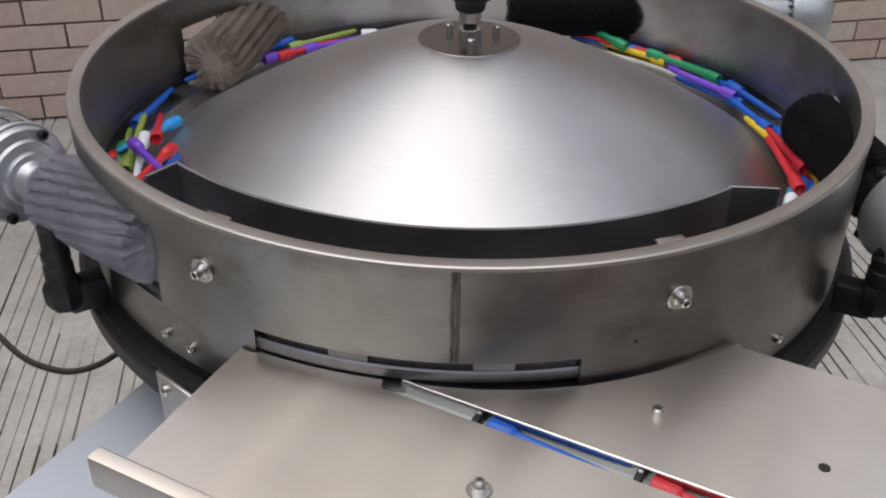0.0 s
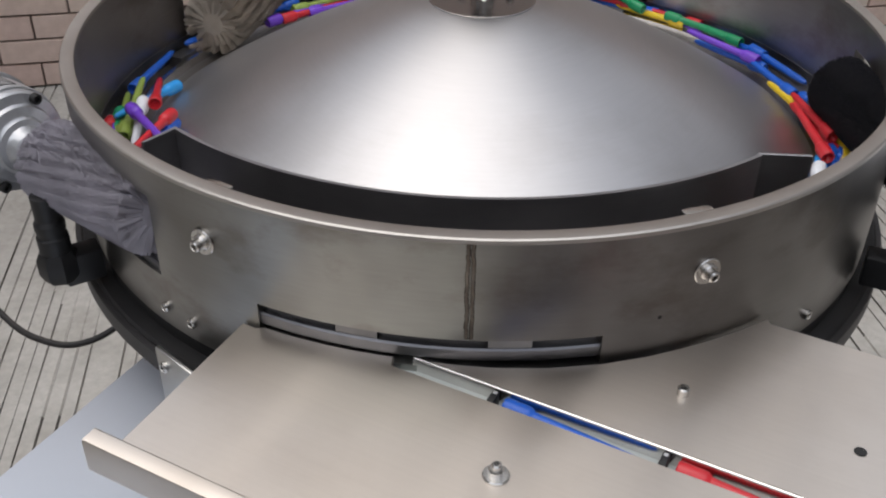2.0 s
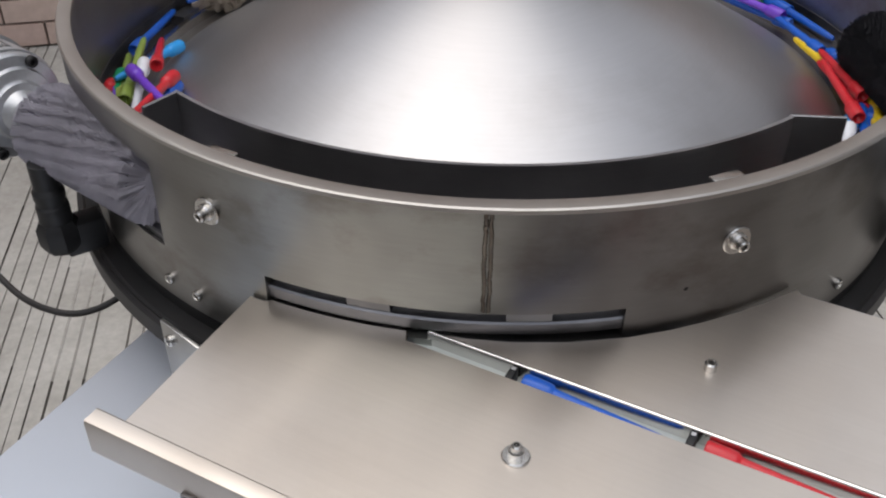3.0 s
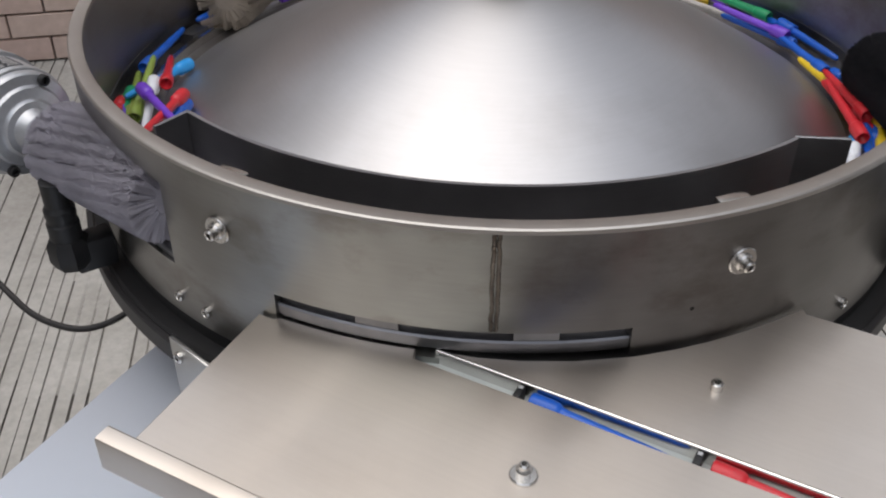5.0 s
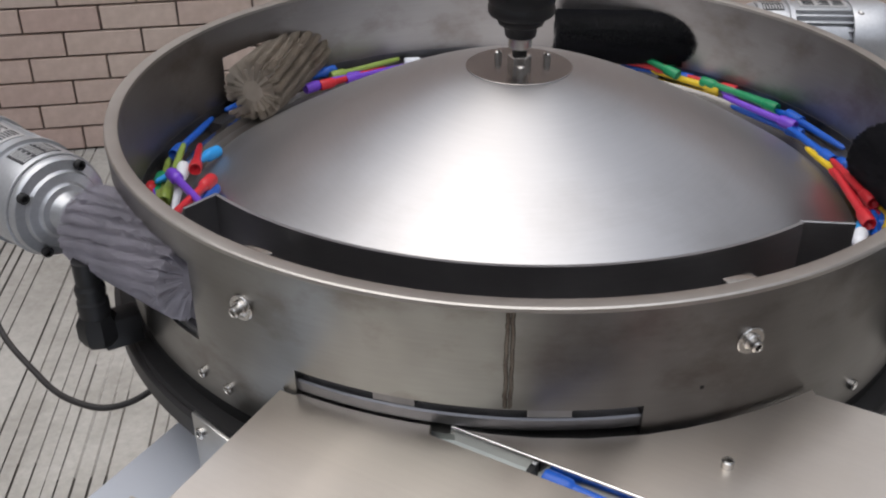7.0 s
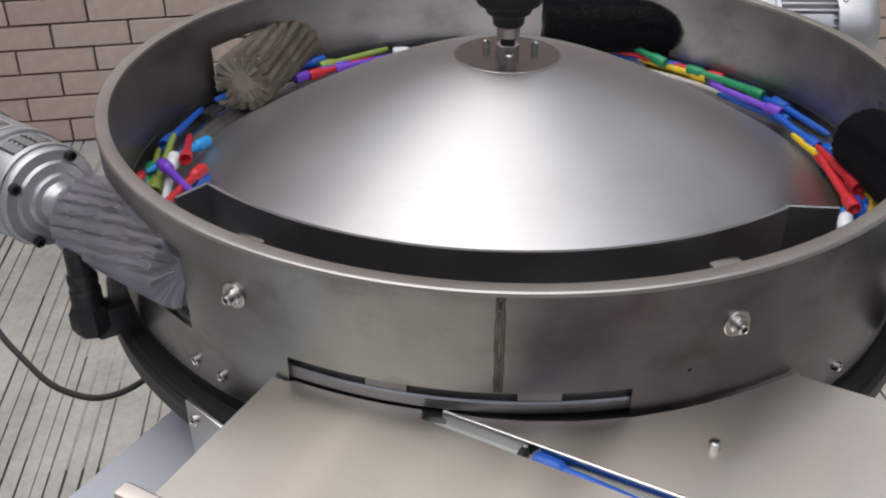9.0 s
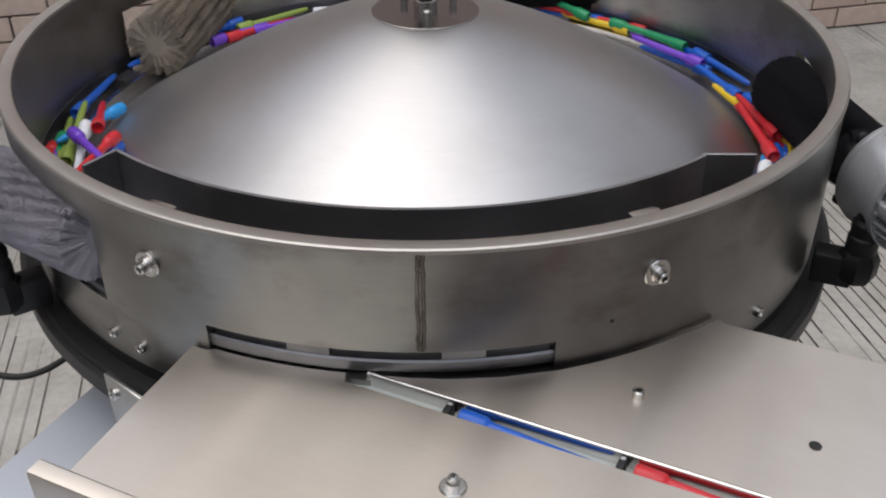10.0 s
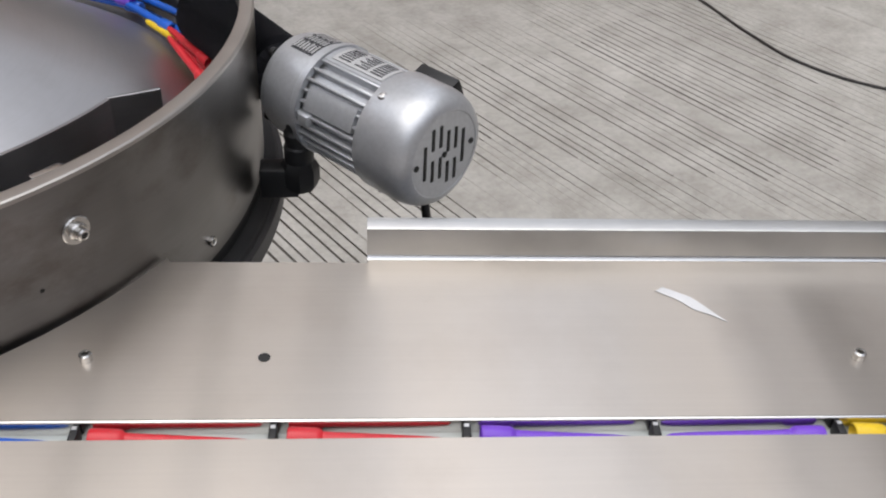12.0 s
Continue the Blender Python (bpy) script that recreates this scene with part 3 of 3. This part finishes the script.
def motor(name_label, m, lead=False):
    """A small finned gear motor; its shaft points along z from the origin, its body lies behind."""
    t = thing("gear_motor", name_label, "motor", m, "gear motors round the bowl")
    r = MOTOR_R
    front = [(0.007, 0.008), (0.0118, 0.008), (0.0128, 0.0072), (0.0140, 0.0015), (0.0152, -0.0012), (0.0178, -0.0022), (0.0192, -0.0026), (0.0204, -0.0046), (0.0218, -0.0054),
             (0.0262, -0.0060), (0.0276, -0.0066), (0.0290, -0.0092), (0.0325, -0.0100), (r * 0.885, -0.0106), (r * 0.915, -0.0122), (r * 0.925, -0.0150), (r * 0.925, -0.0166)]
    body = [(r * 0.925, -0.0174), (r * 0.955, -0.0178), (r * 0.965, -0.0188), (r * 0.965, -0.046), (r * 0.95, -0.0466), (r * 0.95, -0.0482), (r * 1.02, -0.0488), (r * 1.02, -0.0535), (r * 0.9, -0.0535)]
    part("gear_cover", lathe(front, 72), M_CAST, t, "stepped cast gearbox cover")
    part("gearbox", lathe(body, 72), M_CAST, t)
    part("cover_joint", lathe([(r * 0.91, -0.0180), (r * 0.91, -0.0160)], 72), M_SOCKET, t, "thin dark joint line")
    part("shaft", lathe([(0, 0.022), (0.0055, 0.022), (0.006, 0.0215), (0.006, 0.0), (0, 0)], 24), M_BRIGHT, t)
    part("core", lathe([(0, -0.052), (r * 0.84, -0.052), (r * 0.84, -0.114), (0, -0.114)], 64), M_CAST, t)
    for k in range(30):
        a = 12 * k + 3
        if 70 < a < 110:
            continue
        h = 0.0075 if not (140 < a < 168) else 0.004
        part("fin", box(h, 0.0024, 0.060, pose(r * 0.90 * math.cos(radians(a)), r * 0.90 * math.sin(radians(a)), -0.0835, 0, 0, a), 0.0009, 2), M_CAST, t)
    part("plate_pad", lathe([(r * 0.8, -0.113), (r * 0.985, -0.113), (r * 0.985, -0.054), (r * 0.8, -0.054)], 12, 71, 109, closed=True), M_CAST, t)
    part("side_pad", lathe([(r * 0.8, -0.106), (r * 0.97, -0.106), (r * 0.97, -0.060), (r * 0.8, -0.060)], 10, 141, 166, closed=True), M_CAST, t)
    cover = lathe([(r * 0.9, -0.1115), (r * 1.035, -0.1115), (r * 1.045, -0.113), (r * 1.045, -0.139), (r * 1.03, -0.1445), (r * 0.985, -0.1500), (r * 0.92, -0.1538), (r * 0.83, -0.1560), (r * 0.775, -0.1565), (r * 0.76, -0.1560), (0.0, -0.1560)], 72)
    cv = part("fan_cover", cover, M_CAST, t, "domed silver fan cover")
    for k in range(6):
        x = (k - 2.5) * 0.0074
        for sgn in ((-1, 1) if 0 < k < 5 else (0,)):
            ln = 0.0165 if sgn else 0.026
            y = sgn * 0.0118 + (0.003 if k in (1, 2) else -0.003) * abs(sgn)
            part("vent_slot", box(0.0032, ln, 0.0012, pose(x, y, -0.1559, 0, 0, 0), 0.0005, 1), M_SOCKET, cv, "dark cooling slot")
    for x in (-0.0268, 0.0268, 0):
        part("cover_hole", lathe([(0, -0.1566), (0.0022, -0.1566), (0.0022, -0.1556)], 12), M_SOCKET, cv).matrix_local = pose(x, 0, 0)
    for a in (28, 120, 240, 300):
        c, sn = math.cos(radians(a)), math.sin(radians(a))
        mm = along((r * 1.04 * c, r * 1.04 * sn, -0.119), (r * 2 * c, r * 2 * sn, -0.119))
        part("cover_screw", lathe([(0, 0.0016), (0.0022, 0.0014), (0.0032, 0.0004), (0.0032, -0.0006)], 16), M_BRIGHT, cv).matrix_local = mm
    for a in (35, 125, 215, 305):
        socket_screw(t, pose(0.0335 * math.cos(radians(a)), 0.0335 * math.sin(radians(a)), -0.0102), 0.0040, 0.0045, bright=M_BLACKMETAL)
    # name plates with bars for the writing
    for z0, z1, w in ((-0.0435, -0.0225, 46), (-0.108, -0.060, 30)):
        a0, a1 = 90 - w / 2, 90 + w / 2
        rr = r * (0.973 if w == 46 else 1.008)
        np_ = part("name_plate", lathe([(rr - 0.001, z0), (rr, z0), (rr, z1), (rr - 0.001, z1)], 12, a0, a1, closed=True), M_INK if w == 46 else M_NAMEPLATE, t, "name plate with rows of unreadable marks")
        rows = 7
        for i in range(rows):
            if w == 46:
                z = z0 + (z1 - z0) * (i + 0.4) / (rows + 0.1)
                for b0, b1 in ((3, 13 + 3 * (i % 2)), (18, 27), (30 + 2 * (i % 2), 43)):
                    bm = lathe([(rr, z), (rr + 0.0003, z), (rr + 0.0003, z + 0.0013), (rr, z + 0.0013)], 5, a0 + b0, a0 + b1, closed=True)
                    part("text_bar", bm, M_NAMEPLATE, np_)
            else:
                b0 = a0 + 2.5 + (w - 4) * i / rows
                for y0, y1 in ((0.003, 0.014), (0.017, 0.029 - 0.004 * (i % 2)), (0.033, 0.0445)):
                    bm = lathe([(rr, z0 + y0), (rr + 0.0003, z0 + y0), (rr + 0.0003, z0 + y1), (rr, z0 + y1)], 3, b0, b0 + 1.7, closed=True)
                    part("text_bar", bm, M_INK, np_)
    part("junction_box", box(0.016, 0.024, 0.036, pose(r * 1.08 * math.cos(radians(22)), r * 1.08 * math.sin(radians(22)), -0.112, 0, 0, 22), 0.002), M_BLACK, t, "black cable junction box")
    lug = box(0.006, 0.008, 0.010, pose(-r * 0.98, 0.004, -0.063), 0.001)
    part("lug", lug, M_CAST, t)
    if not lead:
        return t
    c = tube([(0.004, -r, -0.135), (0.006, -r - 0.03, -0.138), (0.006, -r - 0.12, -0.14)], 0.0032)
    ob = new("lead", c)
    ob.parent = t
    c.materials.append(M_CABLE)
    return t


def brush(m, material, label, length=0.15, r=0.029, seed=1, count=22000, twist=0.12, tufts=15, soft=4.5):
    """A round spiral-tufted brush, its axis along z from the origin."""
    t = thing("rotary_brush", label, "brush", m, "rotary brushes")
    rng = random.Random(seed)
    part("core", lathe([(0, 0.004), (r * 0.72, 0.004), (r * 0.72, length - 0.006), (r * 0.3, length - 0.004), (0, length - 0.004)], 32), material, t)
    verts, faces = [], []
    for k in range(count):
        s = rng.random()
        z = 0.004 + (length - 0.008) * s
        turn = 360 * twist * s
        a = radians(turn + 360 / tufts * rng.randrange(tufts) + rng.gauss(0, soft))
        lean = rng.gauss(0, 0.014)
        R = r * rng.uniform(0.97, 1.005)
        d = Vector((math.cos(a), math.sin(a), 0))
        q = Vector((-d.y, d.x, 0))
        w = 0.00032
        p0 = d * 0.010 + Vector((0, 0, z))
        p1 = d * R + q * (lean * R) + Vector((0, 0, z + rng.gauss(0, 0.0006)))
        b = len(verts)
        for p, ww in ((p0, w), (p1, w * 0.9)):
            verts += [p + q * ww, p - q * ww * 0.5 + Vector((0, 0, ww)), p - q * ww * 0.5 - Vector((0, 0, ww))]
        faces += [(b, b + 1, b + 4, b + 3), (b + 1, b + 2, b + 5, b + 4), (b + 2, b, b + 3, b + 5), (b + 3, b + 4, b + 5)]
    me = bpy.data.meshes.new("bristles")
    me.from_pydata(verts, [], faces)
    me.update()
    me.materials.append(material)
    ob = new("bristles", me)
    ob.parent = t
    ob["kind"] = "stuff"
    return t


def mount(x, y, az, lift=0.0):
    """Black clamp post that carries a motor, with an arm to the drum."""
    t = thing("motor_mount", "black clamp post with a short arm bolted to the drum", "bracket", pose(x, y, lift, 0, 0, az), "motor mounts")
    part("post", lathe([(0, 0.772), (0.0108, 0.772), (0.0108, 0.792), (0.0098, 0.7935), (0.0098, 0.7965), (0.0104, 0.798), (0.0104, 0.803), (0.0086, 0.806), (0.0086, 0.824), (0, 0.825)], 32), M_BLACK, t)
    part("socket_block", lathe([(0, 0.756), (0.0118, 0.757), (0.0145, 0.763), (0.0145, 0.775), (0.0118, 0.780), (0, 0.780)], 8), M_BLACK, t)
    part("arm", box(0.028, 0.019, 0.024, pose(-0.015, 0, 0.764), 0.002), M_BLACK, t)
    return t


# front face of each motor, its shaft's heading, brush
STATIONS = [
    ((-0.319, -0.149, 0.832), -35.0, M_BRISTLE, "grey spiral brush between motor and steel bowl", "silver cast gear motor with black screws beside the bowl"),
    ((-0.213, 0.300, 0.818), 258.0, M_BRISTLE_PALE, "tan bristle brush reaching through the bowl wall", "silver cast gear motor behind the bowl"),
    ((0.230, 0.276, 0.828), 181.0, M_BRISTLE_BLACK, "black bristle brush in its bowl opening", "silver finned gear motor behind the bowl edge"),
    ((0.316, -0.135, 0.828), 109.0, M_BRISTLE_BLACK, "black bristle brush filling its bowl opening", "silver cast gear motor with finned body and slotted fan cover"),
]
for i, (p, heading, bm_, blabel, mlabel) in enumerate(STATIONS):
    a = radians(heading)
    d = Vector((math.cos(a), math.sin(a), 0))
    z = d
    x = z.cross(Vector((0, 0, 1)))
    rot = Matrix((x, Vector((0, 0, 1)), z)).transposed().to_4x4()
    m = Matrix.Translation(p) @ rot
    motor(mlabel, m, i == 3)
    brush(m @ pose(0, 0, 0.027 if i == 0 else 0.012, 0, (0, 0, 0, 11)[i], 0), bm_, blabel, (0.116, 0.175, 0.180, 0.128)[i], (0.030, 0.030, 0.0285, 0.027)[i], 5 + i,
          (30000, 28000, 34000, 34000)[i], 0.12, (20, 17, 36, 36)[i], (4.2, 3.6, 6.0, 6.0)[i])
    # post under the gearbox
    q = Vector(p) - d * 0.0
    az = math.degrees(math.atan2(q.y, q.x))
    mount(*( (-0.291, -0.200) if i == 0 else (q.x * 0.98 - d.x * 0.02, q.y * 0.98 - d.y * 0.02) if i < 3 else (0.302, -0.184)), az if i else -146, 0.006 if i == 3 else 0.0)

# ---- loose tees ----
def tee_mesh():
    prof = [(0, 0.0), (0.0014, 0.0003), (0.0024, 0.003), (0.0029, 0.012), (0.0032, 0.030), (0.0035, 0.062), (0.0037, 0.0655), (0.0050, 0.0672), (0.0055, 0.0690), (0.0055, 0.0815),
            (0.0052, 0.0830), (0.0046, 0.0835), (0.0038, 0.0815), (0.0016, 0.079), (0, 0.079)]
    return prof


TEE_DATA = {}


def tee(p, q, colour):
    """A plastic tee with its tip near p and its cup towards q."""
    if colour not in TEE_DATA:
        bm = lathe(tee_mesh(), 18)
        ob = obj("golf_tee", bm, M_TEE[colour])
        TEE_DATA[colour] = ob.data
    else:
        ob = new("golf_tee", TEE_DATA[colour])
    ob.matrix_world = along(p, q)
    return tagged(ob, colour.replace("sky", "light blue").replace("olive", "olive green") + " plastic golf tee lying in the feeder", "golf tee", "golf tees in the feeder")


# tees in the feed track
for k, (c, du) in enumerate((("blue", 0), ("red", 0), ("red", 0), ("violet", 0), ("violet", 1), ("yellow", 0), ("yellow", 1))):
    u0 = 0.0885 + 0.0985 * (k - 1) + 0.17 + 0.004
    zt = ZP - 0.0042
    a, b = uv(u0 + 0.0865, -0.3092), uv(u0 + 0.002, -0.3072)
    if du:
        a, b = b, a
    tee((*a, zt - 0.003), (*b, zt), c)

# loose tees in the bowl: tip, cup, colour
BY_GUARD = [
    ((-0.286, 0.012, 0.813), (-0.280, -0.071, 0.800), "olive"), ((-0.283, 0.044, 0.797), (-0.263, -0.036, 0.812), "red"),
    ((-0.263, -0.104, 0.802), (-0.277, -0.022, 0.808), "white"), ((-0.232, -0.116, 0.822), (-0.278, -0.050, 0.815), "violet"),
    ((-0.252, -0.136, 0.822), (-0.243, -0.056, 0.814), "red"), ((-0.249, -0.137, 0.812), (-0.241, -0.058, 0.807), "blue"),
    ((-0.292, -0.048, 0.806), (-0.262, 0.028, 0.799), "sky"), ((-0.283, -0.115, 0.815), (-0.300, -0.039, 0.797), "red"),
    ((-0.290, -0.112, 0.800), (-0.297, -0.030, 0.796), "red"), ((-0.262, -0.165, 0.794), (-0.290, -0.090, 0.794), "green"),
    ((-0.226, -0.200, 0.800), (-0.270, -0.130, 0.795), "red"), ((-0.222, -0.190, 0.810), (-0.266, -0.120, 0.804), "blue"),
]
BACK_RUN = [
    ((0.117, 0.280, 0.815), (0.169, 0.230, 0.803), "green"), ((0.118, 0.275, 0.795), (0.186, 0.236, 0.797), "blue"),
    ((0.140, 0.270, 0.794), (0.203, 0.223, 0.797), "blue"), ((0.150, 0.255, 0.797), (0.209, 0.208, 0.797), "yellow"),
    ((0.168, 0.252, 0.795), (0.224, 0.197, 0.797), "violet"), ((0.204, 0.171, 0.805), (0.259, 0.108, 0.802), "violet"),
    ((0.232, 0.198, 0.793), (0.270, 0.126, 0.799), "blue"), ((0.215, 0.168, 0.795), (0.266, 0.106, 0.795), "blue"),
]
SIDE_HEAP = [
    ((0.288, -0.039, 0.819), (0.282, 0.042, 0.798), "blue"), ((0.262, 0.000, 0.812), (0.268, -0.083, 0.806), "red"),
    ((0.285, 0.019, 0.795), (0.292, -0.063, 0.803), "yellow"), ((0.268, 0.022, 0.800), (0.284, -0.059, 0.797), "red"),
    ((0.243, -0.142, 0.800), (0.270, -0.066, 0.797), "sky"), ((0.262, -0.130, 0.800), (0.282, -0.050, 0.797), "blue"),
    ((0.252, 0.118, 0.800), (0.275, 0.040, 0.800), "blue"), ((0.262, 0.070, 0.797), (0.282, -0.008, 0.798), "yellow"),
    ((0.270, 0.030, 0.806), (0.280, -0.052, 0.808), "red"), ((0.283, -0.110, 0.800), (0.290, -0.030, 0.795), "red"), ((0.235, -0.160, 0.800), (0.262, -0.085, 0.800), "white"),
]
BY_TAN_BRUSH = [
    ((-0.155, 0.238, 0.800), (-0.213, 0.182, 0.797), "violet"), ((-0.140, 0.247, 0.797), (-0.200, 0.192, 0.797), "red"),
    ((-0.125, 0.260, 0.803), (-0.191, 0.210, 0.800), "olive"), ((-0.110, 0.264, 0.796), (-0.176, 0.214, 0.796), "violet"),
    ((-0.040, 0.285, 0.796), (-0.120, 0.268, 0.796), "white"),
]
for heap in (BY_GUARD, BACK_RUN, SIDE_HEAP, BY_TAN_BRUSH):
    for p, q, c in heap:
        d = (Vector(q) - Vector(p)).normalized()
        tee(Vector(q) - d * 0.0835, q, c)

# tangled tees lying deeper in the channel
rng = random.Random(21)
for a0, a1, count in ((176, 221, 9), (306, 352, 7), (22, 62, 5), (128, 146, 3)):
    for k in range(count):
        a = radians(a0 + (a1 - a0) * (k + rng.uniform(0.1, 0.9)) / count)
        rr = rng.uniform(0.293, 0.301)
        c = Vector((rr * math.cos(a), rr * math.sin(a), rng.uniform(0.796, 0.802)))
        turn = a + math.pi / 2 * rng.choice((-1, 1)) + rng.uniform(-0.12, 0.12)
        d = Vector((math.cos(turn), math.sin(turn), rng.uniform(-0.02, 0.05))).normalized()
        e = c - d * 0.0835
        if math.hypot(e.x, e.y) > 0.303:
            e *= 0.301 / math.hypot(e.x, e.y)
            e.z = c.z
        d = (c - e).normalized()
        tee(c - d * 0.0835, c, rng.choice(("red", "red", "blue", "violet", "yellow", "olive", "green", "blue")))

# ---- cables ----
def cable(label, points, radius):
    ob = new("cable", tube(points, radius))
    ob.data.materials.append(M_CABLE)
    return tagged(ob, label, "cable")


cable("black rubber motor cable hanging beside the drum", [(-0.62, 0.20, 0.72), (-0.527, 0.049, 0.60), (-0.464, -0.013, 0.58), (-0.395, -0.059, 0.575), (-0.357, -0.062, 0.578), (-0.300, -0.030, 0.60), (-0.21, 0.0, 0.62)], 0.0031)
cable("thin black cable lying on the concrete", [(2.10, 3.4, 0.004), (2.24, 1.9, 0.004), (2.229, 1.386, 0.004), (2.193, 1.107, 0.004), (2.194, 0.907, 0.004), (2.291, 0.699, 0.004), (2.6, 0.45, 0.004)], 0.004)

# thin irregular pale patch on the plate
bm = prism([(0.436, -0.4275), (0.4425, -0.4265), (0.452, -0.442), (0.4545, -0.456), (0.4565, -0.4695), (0.452, -0.460), (0.446, -0.452), (0.443, -0.440)], ZP + 0.0002, ZP + 0.0006)
tagged(obj("plate_patch", bm, M_PALE_PATCH), "thin irregular pale patch on the steel plate", "tape")

# ---- brick wall, and unseen walls that block light ----
WA = Vector((-1.193, 1.673, 0))
WANG = math.degrees(math.atan2(2.29 - 1.673, 1.306 + 1.193))
WALL_M = Matrix.Translation(WA) @ Matrix.Rotation(radians(WANG), 4, "Z")


def brick_wall():
    w = thing("wall_north", "pinkish beige brick wall with dark recessed joints", "wall", WALL_M, kind="structure")
    part("backing", box(10.0, 0.22, 2.30, pose(1.2, 0.116, 1.15), 0), M_MORTAR, w)
    bl, bh, j = 0.198, 0.0668, 0.006
    rng = random.Random(8)
    shared = []
    for k in range(4):
        bm = box(bl - j, 0.012, bh - j, None, 0.0015, 1)
        for v in bm.verts:
            v.co += Vector((rng.uniform(-1, 1), rng.uniform(-1, 1), rng.uniform(-1, 1))) * 0.0006
        me = bpy.data.meshes.new("brick")
        bm.to_mesh(me)
        bm.free()
        me.materials.append(M_BRICK)
        shared.append(me)
    rest = bmesh.new()
    for c in range(34):
        x = -3.6365 + (c % 2) * bl / 2
        while x < 6.0:
            near = c < 8 and (-1.4 < x < 0.95 or 2.2 < x < 3.2)
            z = 0.004 + bh * (c + 0.5)
            if near:
                ob = new("brick", shared[rng.randrange(4)])
                ob.parent = w
                ob.location = (x, rng.uniform(-0.001, 0.001), z)
            else:
                vs = [rest.verts.new((x + sx * (bl - j) / 2, sy * 0.006, z + sz * (bh - j) / 2)) for sx in (-1, 1) for sy in (-1, 1) for sz in (-1, 1)]
                for f in ((0, 1, 3, 2), (4, 6, 7, 5), (0, 4, 5, 1), (2, 3, 7, 6), (1, 5, 7, 3), (0, 2, 6, 4)):
                    rest.faces.new([vs[i] for i in f])
            x += bl
    r = part("brickwork", rest, M_BRICK_REST, w, "", 0)
    r["kind"] = "stuff"
    return w


brick_wall()
# unseen walls south and west, added to darken the steel's reflections
tagged(obj("blocker_south", box(12, 0.25, 3.2, pose(0, -4.2, 1.6)), M_RENDERWALL), "plain grey unseen wall added to block sky light", "wall", kind="structure")
tagged(obj("blocker_west", box(0.25, 7.4, 5.4, pose(-4.6, -0.4, 2.7)), M_RENDERWALL), "plain grey unseen wall added to block sky light", "wall", kind="structure")
# unseen block over the brickwork, added to dim plate and dome reflections
upper = obj("blocker_upper", box(2.7, 0.3, 1.85, WALL_M @ pose(1.75, 0.36, 3.225)), M_RENDERPALE)
tagged(upper, "plain pale unseen block added above the brick wall to dim reflections", "wall", kind="structure")
# unseen wall, added to cut sky light from the right
tagged(obj("blocker_east", box(0.25, 9.0, 6.2, pose(4.9, -0.4, 3.1)), M_RENDERWALL), "plain grey unseen wall added to block sky light", "wall", kind="structure")
